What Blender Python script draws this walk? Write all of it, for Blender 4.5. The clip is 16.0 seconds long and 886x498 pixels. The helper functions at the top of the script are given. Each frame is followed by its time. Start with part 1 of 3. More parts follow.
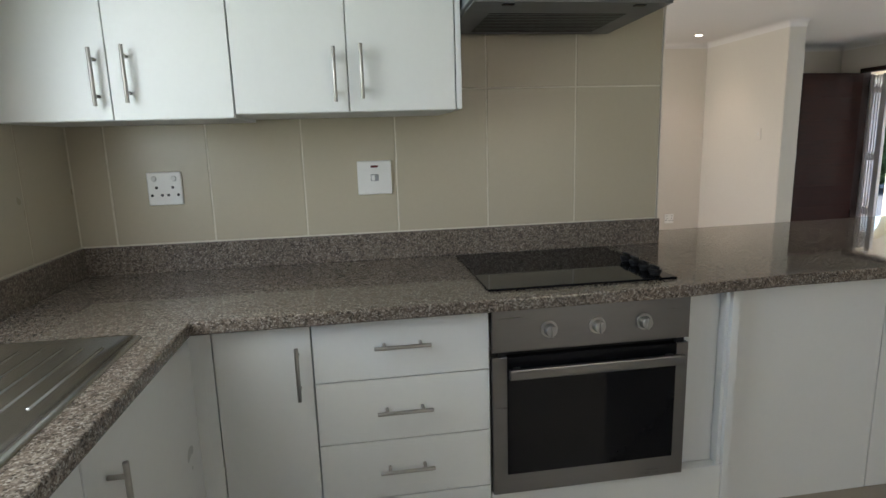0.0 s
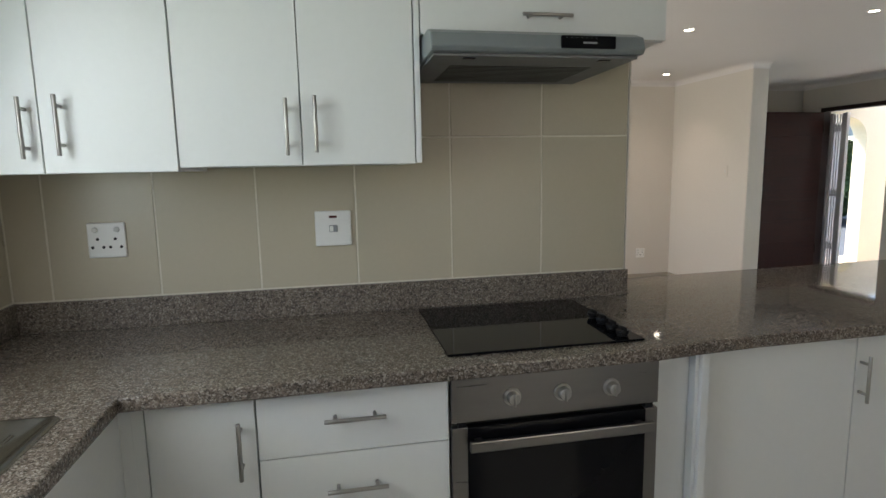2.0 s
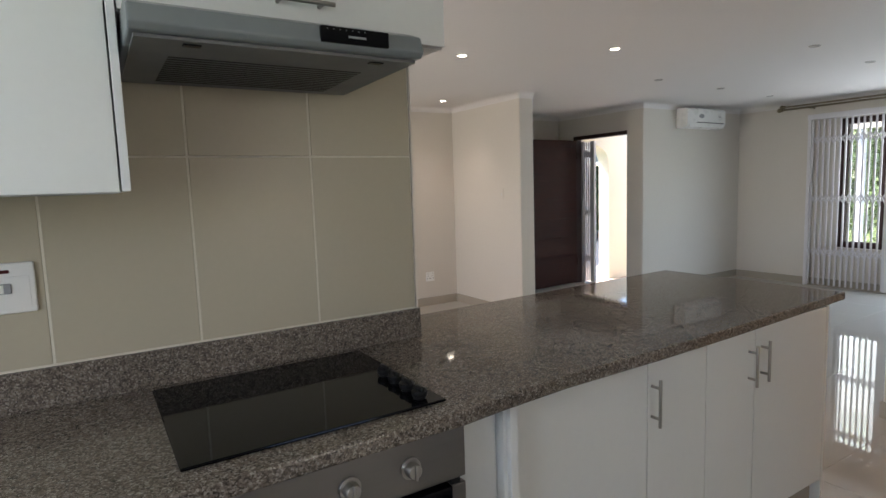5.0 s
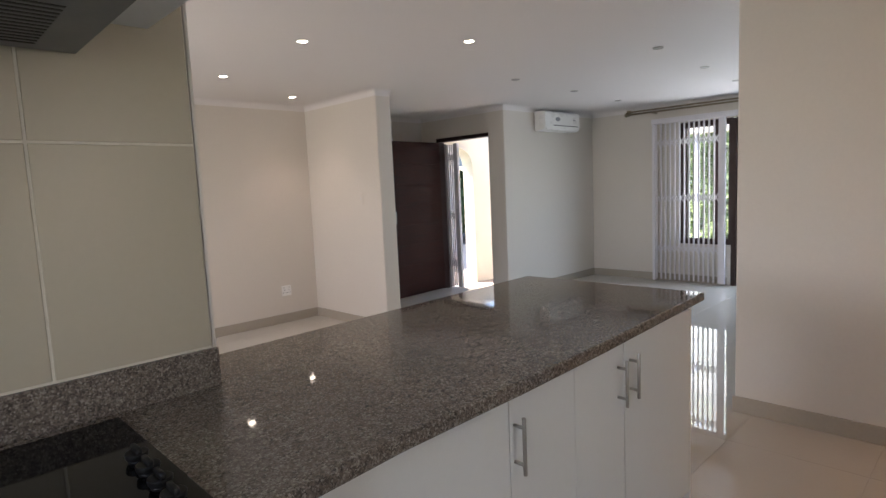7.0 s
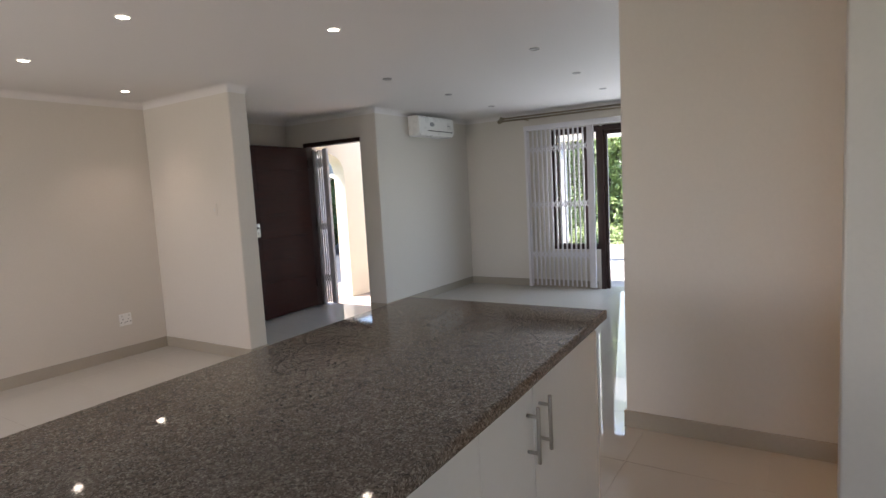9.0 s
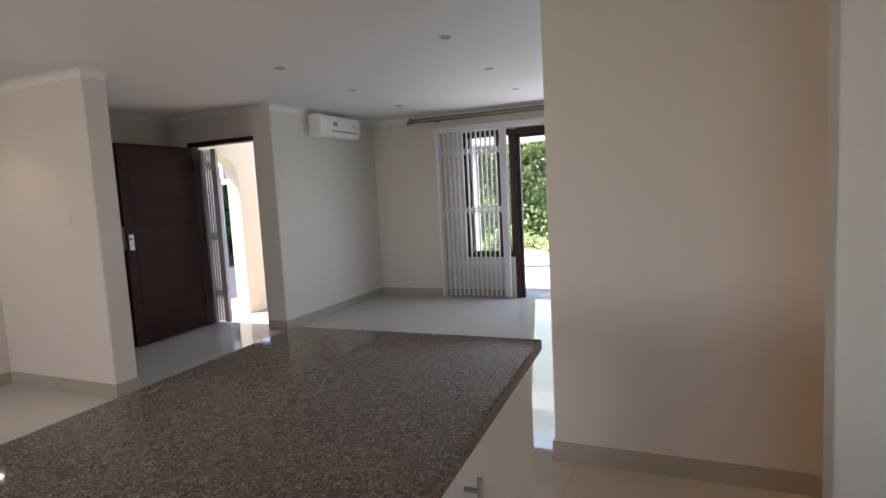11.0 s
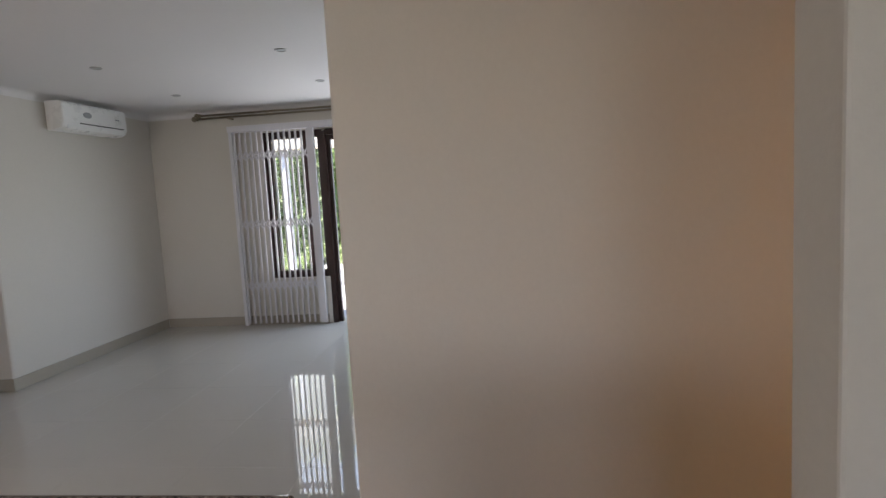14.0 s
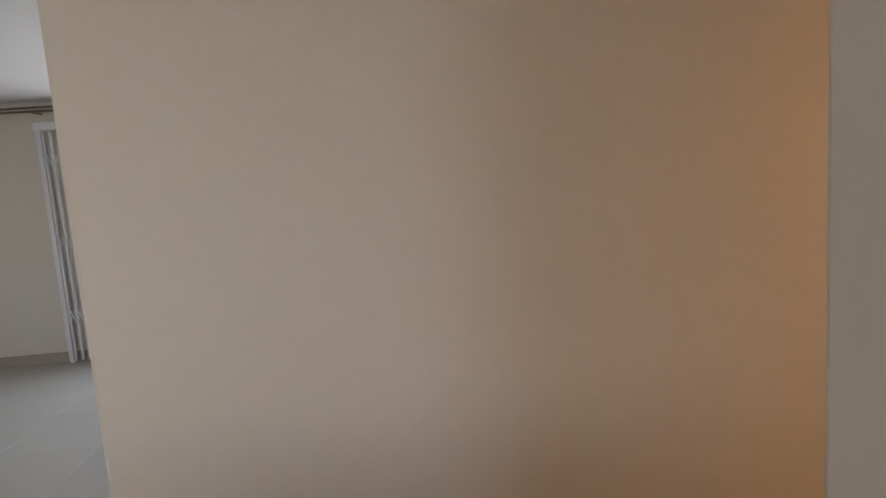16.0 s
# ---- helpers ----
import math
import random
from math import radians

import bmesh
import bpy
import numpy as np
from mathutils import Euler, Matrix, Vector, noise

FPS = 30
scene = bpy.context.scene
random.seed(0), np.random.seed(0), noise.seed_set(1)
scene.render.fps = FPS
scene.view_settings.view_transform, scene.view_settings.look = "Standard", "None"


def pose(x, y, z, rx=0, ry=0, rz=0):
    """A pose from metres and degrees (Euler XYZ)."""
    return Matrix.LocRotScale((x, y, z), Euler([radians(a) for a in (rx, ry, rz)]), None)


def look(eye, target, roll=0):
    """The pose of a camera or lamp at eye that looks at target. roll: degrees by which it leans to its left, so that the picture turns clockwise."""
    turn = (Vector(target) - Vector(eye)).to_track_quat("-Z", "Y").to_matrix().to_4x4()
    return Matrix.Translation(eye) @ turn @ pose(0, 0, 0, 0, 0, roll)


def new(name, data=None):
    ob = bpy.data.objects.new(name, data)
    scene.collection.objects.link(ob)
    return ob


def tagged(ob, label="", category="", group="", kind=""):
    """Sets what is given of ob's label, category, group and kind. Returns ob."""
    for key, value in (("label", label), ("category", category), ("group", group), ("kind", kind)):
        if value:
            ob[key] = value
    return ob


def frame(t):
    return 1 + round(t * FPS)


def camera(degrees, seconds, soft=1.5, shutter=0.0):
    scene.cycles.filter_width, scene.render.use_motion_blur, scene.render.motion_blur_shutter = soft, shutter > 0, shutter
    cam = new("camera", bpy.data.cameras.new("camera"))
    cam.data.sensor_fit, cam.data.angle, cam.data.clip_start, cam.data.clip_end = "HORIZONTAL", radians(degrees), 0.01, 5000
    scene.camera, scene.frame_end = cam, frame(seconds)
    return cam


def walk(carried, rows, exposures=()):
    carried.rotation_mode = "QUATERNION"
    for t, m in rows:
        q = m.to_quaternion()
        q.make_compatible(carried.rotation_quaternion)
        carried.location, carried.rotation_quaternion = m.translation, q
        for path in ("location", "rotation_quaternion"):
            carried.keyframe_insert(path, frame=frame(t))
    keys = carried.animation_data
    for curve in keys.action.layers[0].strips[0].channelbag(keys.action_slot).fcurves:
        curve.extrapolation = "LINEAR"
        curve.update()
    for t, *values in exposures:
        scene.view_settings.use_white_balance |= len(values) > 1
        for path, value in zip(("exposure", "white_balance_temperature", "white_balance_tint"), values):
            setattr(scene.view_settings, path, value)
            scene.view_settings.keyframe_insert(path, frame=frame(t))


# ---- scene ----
cam = camera(76.0, 16.0)
PATH = [
    (0, look((-1.179, -2.079, 1.322), (-0.885, -0.136, 0.948), -1.7)),
    (0.5, look((-1.147, -2.049, 1.347), (-0.84, -0.107, 0.979), -1.6)),
    (1, look((-1.131, -2.035, 1.373), (-0.809, -0.094, 1.015), -1.4)),
    (1.5, look((-1.124, -2.019, 1.393), (-0.779, -0.075, 1.073), -1.3)),
    (2, look((-1.113, -1.991, 1.403), (-0.731, -0.049, 1.115), -1.1)),
    (2.5, look((-1.095, -1.927, 1.413), (-0.644, 0.004, 1.151), -1.2)),
    (3, look((-1.081, -1.856, 1.421), (-0.518, 0.047, 1.179), -1.2)),
    (3.5, look((-1.057, -1.793, 1.423), (-0.357, 0.066, 1.191), -1.4)),
    (4, look((-1.035, -1.752, 1.416), (-0.2, 0.051, 1.191), -1.6)),
    (6.5, look((-0.668, -1.502, 1.384), (0.643, -0.007, 1.166), -2.4)),
    (7, look((-0.578, -1.429, 1.375), (0.82, -0.015, 1.159), -2.6)),
    (7.5, look((-0.501, -1.313, 1.375), (0.989, 0.003, 1.161), -2.6)),
    (8, look((-0.45, -1.251, 1.369), (1.122, -0.033, 1.155), -2.9)),
    (8.5, look((-0.38, -1.226, 1.377), (1.249, -0.087, 1.16), -3.1)),
    (9, look((-0.25, -1.16, 1.371), (1.423, -0.084, 1.162), -3.1)),
    (11.5, look((0.252, -0.931, 1.347), (2.114, -0.231, 1.141), -3.1)),
    (12, look((0.348, -0.908, 1.348), (2.25, -0.325, 1.139), -3.1)),
    (12.5, look((0.537, -0.887, 1.345), (2.464, -0.39, 1.142), -3.1)),
    (13, look((0.692, -0.885, 1.339), (2.637, -0.463, 1.135), -3.2)),
    (13.5, look((0.854, -0.886, 1.33), (2.815, -0.552, 1.128), -3.1)),
    (14, look((1.006, -0.887, 1.341), (2.983, -0.657, 1.138), -3.2)),
    (14.5, look((1.135, -0.925, 1.34), (3.121, -0.798, 1.135), -3.2)),
    (15, look((1.257, -0.926, 1.339), (3.247, -0.906, 1.137), -3.4)),
    (15.5, look((1.431, -1.011, 1.384), (3.418, -1.067, 1.16), -3.7)),
    (16, look((1.53, -1.05, 1.393), (3.511, -1.203, 1.156), -4.1)),
]
EXPOSURE = [(0.0, 2.55, 6330, 10), (2.5, 2.4, 6310, 10), (4.0, 2.42, 6300, 11), (7.0, 2.52, 6350, 18), (9.0, 2.3, 6380, 17), (11.5, 2.17, 6430, 18), (14.0, 2.14, 6450, 18), (16.0, 2.36, 6550, 17)]
walk(cam, PATH, EXPOSURE)

# ---- world, sun, lights ----
SUN_EL, SUN_AZ = radians(62), radians(-22)
world = bpy.data.worlds.new("sky")
scene.world = world
world.use_nodes = True
wn = world.node_tree.nodes
sky = wn.new("ShaderNodeTexSky")
sky.sky_type, sky.sun_disc, sky.sun_elevation, sky.sun_rotation = "NISHITA", False, SUN_EL, SUN_AZ
wn["Background"].inputs[1].default_value = 0.15
world.node_tree.links.new(sky.outputs[0], wn["Background"].inputs[0])


def lamp(name, kind, m, energy, colour, label, **kw):
    data = bpy.data.lights.new(name, kind)
    data.energy, data.color = energy, colour
    for k, v in kw.items():
        if k == "size":
            data.size = v
        elif k == "size_y":
            data.shape, data.size_y = "RECTANGLE", v
        elif k == "angle":
            data.angle = v
        elif k == "spot":
            data.spot_size, data.spot_blend = v, 0.9
        elif k == "soft":
            data.shadow_soft_size = v
    ob = new(name, data)
    ob.matrix_world = m
    return tagged(ob, label, "light", kind="structure")


sun_way = Vector((math.sin(SUN_AZ) * math.cos(SUN_EL), math.cos(SUN_AZ) * math.cos(SUN_EL), math.sin(SUN_EL)))
lamp("sun", "SUN", look(sun_way * 20, (0, 0, 0)), 5.0, (1, 0.96, 0.9), "bright daytime sun", angle=radians(0.6))
KITCHEN_LIGHT = 2.5
BACK_DOOR_FILL = 0.4
LIVING_LIGHT = 7.5
DINING_FILL = 10.5
WINDOW_LIGHT = 1.3
lamp("daylight_panel", "AREA", look((-2.1, -1.32, 1.58), (0, -1.32, 0.6)), KITCHEN_LIGHT, (0.96, 0.98, 1.0), "daylight through the kitchen window", size=1.1, size_y=0.95)
# No back door is seen; this fill is added to brighten the south-facing fronts.
lamp("south_fill", "AREA", look((0.4, -3.37, 1.02), (0.4, 0, 0.9)), BACK_DOOR_FILL, (0.98, 0.97, 1.0), "added daylight fill through an unseen kitchen back door", size=0.8, size_y=1.95)
lamp("daylight_panel", "AREA", look((6.862, 1.32, 1.28), (0, 1.32, 1.28)), WINDOW_LIGHT, (0.94, 1.0, 0.98), "daylight through the living room window", size=0.5, size_y=1.38)
lamp("daylight_panel", "AREA", look((7.1, -0.15, 1.05), (0, 0.3, -0.6)), LIVING_LIGHT, (0.78, 0.92, 1.0), "daylight through the patio opening", size=2.2, size_y=1.9)
# No dining window is seen; this warm fill is added to light those walls evenly.
lamp("daylight_panel", "AREA", look((-2.05, 2.2, 1.45), (2, 2.5, 1.3)), DINING_FILL, (1.0, 0.9, 0.83), "added warm daylight fill through an unseen dining window", size=1.5, size_y=1.1)

CEIL = 2.32
LIT = [(1.46, 3.0), (1.41, 1.745), (2.42, 3.6), (2.29, 1.14)]
UNLIT = [(3.66, 1.82), (3.6, 0.46), (4.7, 0.54), (5.74, 0.62), (4.75, 1.89), (5.88, 1.99)]
PASSAGE = [(2.3, -3.3), (2.3, -4.7)]
for x, y in LIT:
    lamp("downlight_beam", "SPOT", look((x, y, CEIL - 0.03), (x, y, 0)), 2.8, (1, 0.8, 0.66), "warm downlight beam", spot=radians(95), soft=0.02)
for x, y in PASSAGE:
    lamp("downlight_beam", "SPOT", look((x, y, CEIL - 0.03), (x, y, 0)), 10.0, (1, 0.54, 0.2), "warm downlight beam", spot=radians(165), soft=0.04)

# ---- materials ----
MATS = {}


def mat(name, base, rough=0.5, metal=0.0, var=0.06, scale=6.0, bump=0.0, bump_scale=200.0, island=False, coat=0.0, stretch=(1, 1, 1), fine=60.0, spec=0.5):
    """Principled material with stains at a large scale, grain at a small one and fine relief."""
    if name in MATS:
        return MATS[name]
    m = bpy.data.materials.new(name)
    m.use_nodes = True
    nt, n = m.node_tree, m.node_tree.nodes
    p = n["Principled BSDF"]
    tc = n.new("ShaderNodeTexCoord")
    mp = n.new("ShaderNodeMapping")
    mp.inputs["Scale"].default_value = stretch
    nt.links.new(tc.outputs["Object"], mp.inputs[0])
    big = n.new("ShaderNodeTexNoise")
    big.inputs["Scale"].default_value, big.inputs["Detail"].default_value = scale, 4
    small = n.new("ShaderNodeTexNoise")
    small.inputs["Scale"].default_value, small.inputs["Detail"].default_value = fine, 3
    for t in (big, small):
        nt.links.new(mp.outputs[0], t.inputs[0])
    mix = n.new("ShaderNodeMath")
    mix.operation = "ADD"
    nt.links.new(big.outputs[0], mix.inputs[0])
    nt.links.new(small.outputs[0], mix.inputs[1])
    last = mix
    if island:
        info = n.new("ShaderNodeObjectInfo")
        add = n.new("ShaderNodeMath")
        add.operation = "MULTIPLY_ADD"
        add.inputs[1].default_value = 0.8
        nt.links.new(info.outputs["Random"], add.inputs[0])
        nt.links.new(mix.outputs[0], add.inputs[2])
        last = add
    ramp = n.new("ShaderNodeMapRange")
    ramp.inputs[1].default_value, ramp.inputs[2].default_value = (0.6, 1.4) if not island else (0.6, 2.2)
    ramp.inputs[3].default_value, ramp.inputs[4].default_value = 1 - var, 1 + var
    nt.links.new(last.outputs[0], ramp.inputs[0])
    mul = n.new("ShaderNodeVectorMath")
    mul.operation = "SCALE"
    mul.inputs[0].default_value = base
    nt.links.new(ramp.outputs[0], mul.inputs["Scale"])
    nt.links.new(mul.outputs[0], p.inputs["Base Color"])
    p.inputs["Metallic"].default_value = metal
    rr = n.new("ShaderNodeMapRange")
    rr.inputs[1].default_value, rr.inputs[2].default_value = 0.3, 0.7
    rr.inputs[3].default_value, rr.inputs[4].default_value = rough * 0.85, min(1, rough * 1.15)
    nt.links.new(big.outputs[0], rr.inputs[0])
    nt.links.new(rr.outputs[0], p.inputs["Roughness"])
    p.inputs["Specular IOR Level"].default_value = spec
    p.inputs["Coat Weight"].default_value = coat
    if bump:
        bn = n.new("ShaderNodeTexNoise")
        bn.inputs["Scale"].default_value, bn.inputs["Detail"].default_value = bump_scale, 3
        nt.links.new(mp.outputs[0], bn.inputs[0])
        b = n.new("ShaderNodeBump")
        b.inputs["Strength"].default_value, b.inputs["Distance"].default_value = bump, 0.004
        nt.links.new(bn.outputs[0], b.inputs["Height"])
        nt.links.new(b.outputs[0], p.inputs["Normal"])
    MATS[name] = m
    return m


def granite(name, rough):
    """Speckled granite: crystals at two sizes, black mica and pale quartz flecks, slow cloudy drift."""
    m = bpy.data.materials.new(name)
    m.use_nodes = True
    nt, n = m.node_tree, m.node_tree.nodes
    p = n["Principled BSDF"]
    tc = n.new("ShaderNodeTexCoord")
    warp = n.new("ShaderNodeTexNoise")
    warp.inputs["Scale"].default_value, warp.inputs["Detail"].default_value = 260, 3
    nt.links.new(tc.outputs["Object"], warp.inputs[0])
    madd = n.new("ShaderNodeVectorMath")
    madd.operation = "MULTIPLY_ADD"
    madd.inputs[1].default_value = (0.007, 0.007, 0.007)
    nt.links.new(warp.outputs["Color"], madd.inputs[0])
    nt.links.new(tc.outputs["Object"], madd.inputs[2])

    def grains(scale, stops):
        vor = n.new("ShaderNodeTexVoronoi")
        vor.inputs["Scale"].default_value = scale
        nt.links.new(madd.outputs[0], vor.inputs[0])
        sep = n.new("ShaderNodeSeparateColor")
        nt.links.new(vor.outputs["Color"], sep.inputs[0])
        ramp = n.new("ShaderNodeValToRGB")
        e = ramp.color_ramp.elements
        e[0].position, e[0].color = 0.0, (*stops[0][1], 1)
        e[1].position, e[1].color = 1.0, (*stops[-1][1], 1)
        for pos, c in stops[1:-1]:
            e.new(pos).color = (*c, 1)
        nt.links.new(sep.outputs[0], ramp.inputs[0])
        return ramp
    coarse = grains(105, ((0, (0.06, 0.05, 0.042)), (0.3, (0.115, 0.09, 0.07)), (0.6, (0.175, 0.138, 0.108)), (0.85, (0.215, 0.175, 0.142)), (1, (0.27, 0.235, 0.2))))
    small = grains(290, ((0, (0.016, 0.014, 0.013)), (0.22, (0.055, 0.046, 0.038)), (0.45, (0.135, 0.11, 0.09)), (0.75, (0.21, 0.178, 0.15)), (1, (0.44, 0.41, 0.37))))
    blend = n.new("ShaderNodeMix")
    blend.data_type = "RGBA"
    blend.inputs[0].default_value = 0.64
    nt.links.new(coarse.outputs[0], blend.inputs[6])
    nt.links.new(small.outputs[0], blend.inputs[7])
    vein = n.new("ShaderNodeTexNoise")
    vein.inputs["Scale"].default_value, vein.inputs["Detail"].default_value = 3, 6
    nt.links.new(tc.outputs["Object"], vein.inputs[0])
    mr = n.new("ShaderNodeMapRange")
    mr.inputs[3].default_value, mr.inputs[4].default_value = 0.7, 1.3
    nt.links.new(vein.outputs[0], mr.inputs[0])
    mul = n.new("ShaderNodeVectorMath")
    mul.operation = "SCALE"
    nt.links.new(blend.outputs[2], mul.inputs[0])
    nt.links.new(mr.outputs[0], mul.inputs["Scale"])
    nt.links.new(mul.outputs[0], p.inputs["Base Color"])
    p.inputs["Roughness"].default_value = rough
    p.inputs["Specular IOR Level"].default_value = 0.34
    return m


GRANITE = granite("granite", 0.045)
HONED = granite("granite_upstand", 0.38)
PAINT = mat("wall_paint", (0.62, 0.585, 0.53), 0.55, var=0.025, scale=1.3, bump=0.12, bump_scale=120)
CEILP = mat("ceiling_paint", (0.7, 0.68, 0.665), 0.7, var=0.02, scale=0.9, bump=0.08, bump_scale=150)
WHITE = mat("white_melamine", (0.72, 0.735, 0.725), 0.32, var=0.015, scale=2, bump=0.04, bump_scale=300)
WHITE_IN = mat("white_carcass", (0.7, 0.72, 0.72), 0.4, var=0.02, scale=2)
TILE = mat("wall_tile", (0.47, 0.425, 0.325), 0.3, var=0.04, scale=2.5, island=True, bump=0.03, bump_scale=60)
GROUT = mat("grout", (0.68, 0.64, 0.55), 0.8, var=0.08, scale=20)
FLOOR = mat("floor_tile", (0.48, 0.465, 0.43), 0.018, var=0.03, scale=1.5, island=True)
FGROUT = mat("floor_grout", (0.43, 0.415, 0.38), 0.6, var=0.1, scale=20)
SKIRT = mat("skirting_tile", (0.38, 0.345, 0.29), 0.15, var=0.04, scale=3)
STEEL = mat("brushed_steel", (0.2, 0.193, 0.185), 0.32, 1.0, var=0.05, scale=4, stretch=(1, 30, 30), bump=0.04, bump_scale=80)
SINK = mat("sink_steel", (0.42, 0.41, 0.4), 0.22, 1.0, var=0.05, scale=5, bump=0.02, bump_scale=60)
CHROME = mat("satin_nickel", (0.4, 0.385, 0.36), 0.36, 1.0, var=0.04, scale=20)
HOODM = mat("hood_grey", (0.24, 0.265, 0.275), 0.35, 0.3, var=0.03, scale=6)
HOODD = mat("hood_underside", (0.15, 0.155, 0.16), 0.45, 0.3, var=0.05, scale=6)
BLACK = mat("black_glass", (0.005, 0.005, 0.006), 0.04, spec=0.16, var=0.02, scale=2)
BLACKP = mat("black_plastic", (0.009, 0.009, 0.0095), 0.45, spec=0.25, var=0.05, scale=30)
PLASTIC = mat("white_plastic", (0.78, 0.78, 0.76), 0.3, var=0.015, scale=10)
SWITCH = mat("switch_plastic", (0.6, 0.6, 0.58), 0.35, var=0.02, scale=20)
GREYP = mat("grey_plastic", (0.3, 0.31, 0.32), 0.4, var=0.03, scale=20)
WOOD = mat("mahogany", (0.028, 0.0062, 0.0042), 0.5, spec=0.14, var=0.55, scale=3, stretch=(1, 1, 12), fine=40, bump=0.1, bump_scale=40)
WOODF = mat("dark_frame_wood", (0.022, 0.008, 0.0065), 0.4, spec=0.3, var=0.3, scale=4, fine=50)
GATEM = mat("white_gate_paint", (0.68, 0.67, 0.7), 0.35, var=0.03, scale=8)
RAIL = mat("antique_rail", (0.3, 0.26, 0.19), 0.35, 0.7, var=0.1, scale=20)
CREAM = mat("cream_plaster", (0.66, 0.59, 0.47), 0.85, var=0.06, scale=3, bump=0.3, bump_scale=40)
PAVE = mat("paving", (0.35, 0.34, 0.32), 0.8, var=0.1, scale=2, bump=0.3, bump_scale=60)
ASPHALT = mat("asphalt", (0.022, 0.025, 0.031), 0.85, var=0.15, scale=2, bump=0.4, bump_scale=150)
BRICK = mat("porch_brick", (0.45, 0.34, 0.26), 0.8, var=0.3, scale=12, island=True, bump=0.3, bump_scale=80)
JOINT = mat("sandy_joint", (0.2, 0.15, 0.1), 0.9, var=0.15, scale=8, bump=0.4, bump_scale=120)
GRASS = mat("grass", (0.06, 0.1, 0.03), 0.9, var=0.3, scale=2, bump=0.5, bump_scale=60)
LEAF = mat("leaf", (0.34, 0.42, 0.19), 0.5, var=0.5, scale=1.5, fine=7)
LEAFD = mat("leaf_dark", (0.1, 0.17, 0.07), 0.5, var=0.5, scale=1.5, fine=7)
for m in (LEAF, LEAFD):
    nt = m.node_tree
    p, out = nt.nodes["Principled BSDF"], nt.nodes["Material Output"]
    tr, mx = nt.nodes.new("ShaderNodeBsdfTranslucent"), nt.nodes.new("ShaderNodeMixShader")
    mx.inputs[0].default_value = 0.45
    nt.links.new(p.inputs["Base Color"].links[0].from_socket, tr.inputs[0])
    nt.links.new(p.outputs[0], mx.inputs[1])
    nt.links.new(tr.outputs[0], mx.inputs[2])
    nt.links.new(mx.outputs[0], out.inputs[0])
BARK = mat("bark", (0.09, 0.065, 0.045), 0.9, var=0.3, scale=8, bump=0.6, bump_scale=30)
MATTING = mat("coir", (0.3, 0.17, 0.07), 0.95, var=0.25, scale=20, bump=0.6, bump_scale=200)


def emitter(name, colour, power):
    m = bpy.data.materials.new(name)
    m.use_nodes = True
    p = m.node_tree.nodes["Principled BSDF"]
    p.inputs["Base Color"].default_value = (0.9, 0.85, 0.75, 1)
    p.inputs["Emission Color"].default_value = (*colour, 1)
    p.inputs["Emission Strength"].default_value = power
    return m


GLOW = emitter("lamp_glow", (1, 0.87, 0.68), 6)
glass = bpy.data.materials.new("clear_glass")
glass.use_nodes = True
gp = glass.node_tree.nodes["Principled BSDF"]
gp.inputs["Transmission Weight"].default_value, gp.inputs["Roughness"].default_value, gp.inputs["IOR"].default_value = 1.0, 0.0, 1.45


# ---- mesh helpers ----
def box(bm, x0, x1, y0, y1, z0, z1, bevel=0.0, seg=2):
    r = bmesh.ops.create_cube(bm, size=1.0)
    vs = r["verts"]
    bmesh.ops.scale(bm, verts=vs, vec=(x1 - x0, y1 - y0, z1 - z0))
    bmesh.ops.translate(bm, verts=vs, vec=((x0 + x1) / 2, (y0 + y1) / 2, (z0 + z1) / 2))
    if bevel:
        es = list({e for v in vs for e in v.link_edges})
        bmesh.ops.bevel(bm, geom=es, offset=bevel, segments=seg, profile=0.5, affect="EDGES")
    return bm


def cyl(bm, p, q, r, seg=16, r2=None, bevel=0.0):
    p, q = Vector(p), Vector(q)
    m = Matrix.Translation((p + q) / 2) @ (q - p).to_track_quat("Z", "Y").to_matrix().to_4x4()
    out = bmesh.ops.create_cone(bm, cap_ends=True, segments=seg, radius1=r, radius2=r if r2 is None else r2, depth=(q - p).length, matrix=m)
    if bevel:
        caps = [e for e in {e for v in out["verts"] for e in v.link_edges} if any(len(f.verts) > 4 for f in e.link_faces)]
        bmesh.ops.bevel(bm, geom=caps, offset=bevel, segments=2, profile=0.5, affect="EDGES")
    return bm


def prism(bm, outline, axis, a, b):
    """Closed outline of two coordinates, drawn out along an axis from a to b."""
    def at(u, v, w):
        return {"x": (w, u, v), "y": (u, w, v), "z": (u, v, w)}[axis]
    lo = [bm.verts.new(at(u, v, a)) for u, v in outline]
    hi = [bm.verts.new(at(u, v, b)) for u, v in outline]
    bm.faces.new(lo)
    bm.faces.new(hi[::-1])
    k = len(outline)
    for i in range(k):
        bm.faces.new((lo[i], hi[i], hi[(i + 1) % k], lo[(i + 1) % k]))
    bmesh.ops.recalc_face_normals(bm, faces=bm.faces[:])
    return bm


def mesh_of(name, bm, material, smooth=False):
    me = bpy.data.meshes.new(name)
    bm.to_mesh(me)
    bm.free()
    me.materials.append(material)
    if smooth:
        for p in me.polygons:
            p.use_smooth = len(p.vertices) <= 4
    return me


def part(name, bm, material, parent=None, label="", smooth=False):
    ob = new(name, mesh_of(name, bm, material, smooth))
    if parent is not None:
        ob.parent = parent
        ob.matrix_parent_inverse = parent.matrix_world.inverted()
    if label:
        ob["label"] = label
    return ob


def thing(name, x, y, z, label, category, group="", kind=""):
    ob = new(name)
    ob.empty_display_size = 0.1
    ob.matrix_world = Matrix.Translation((x, y, z))
    bpy.context.view_layer.update()
    return tagged(ob, label, category, group, kind)


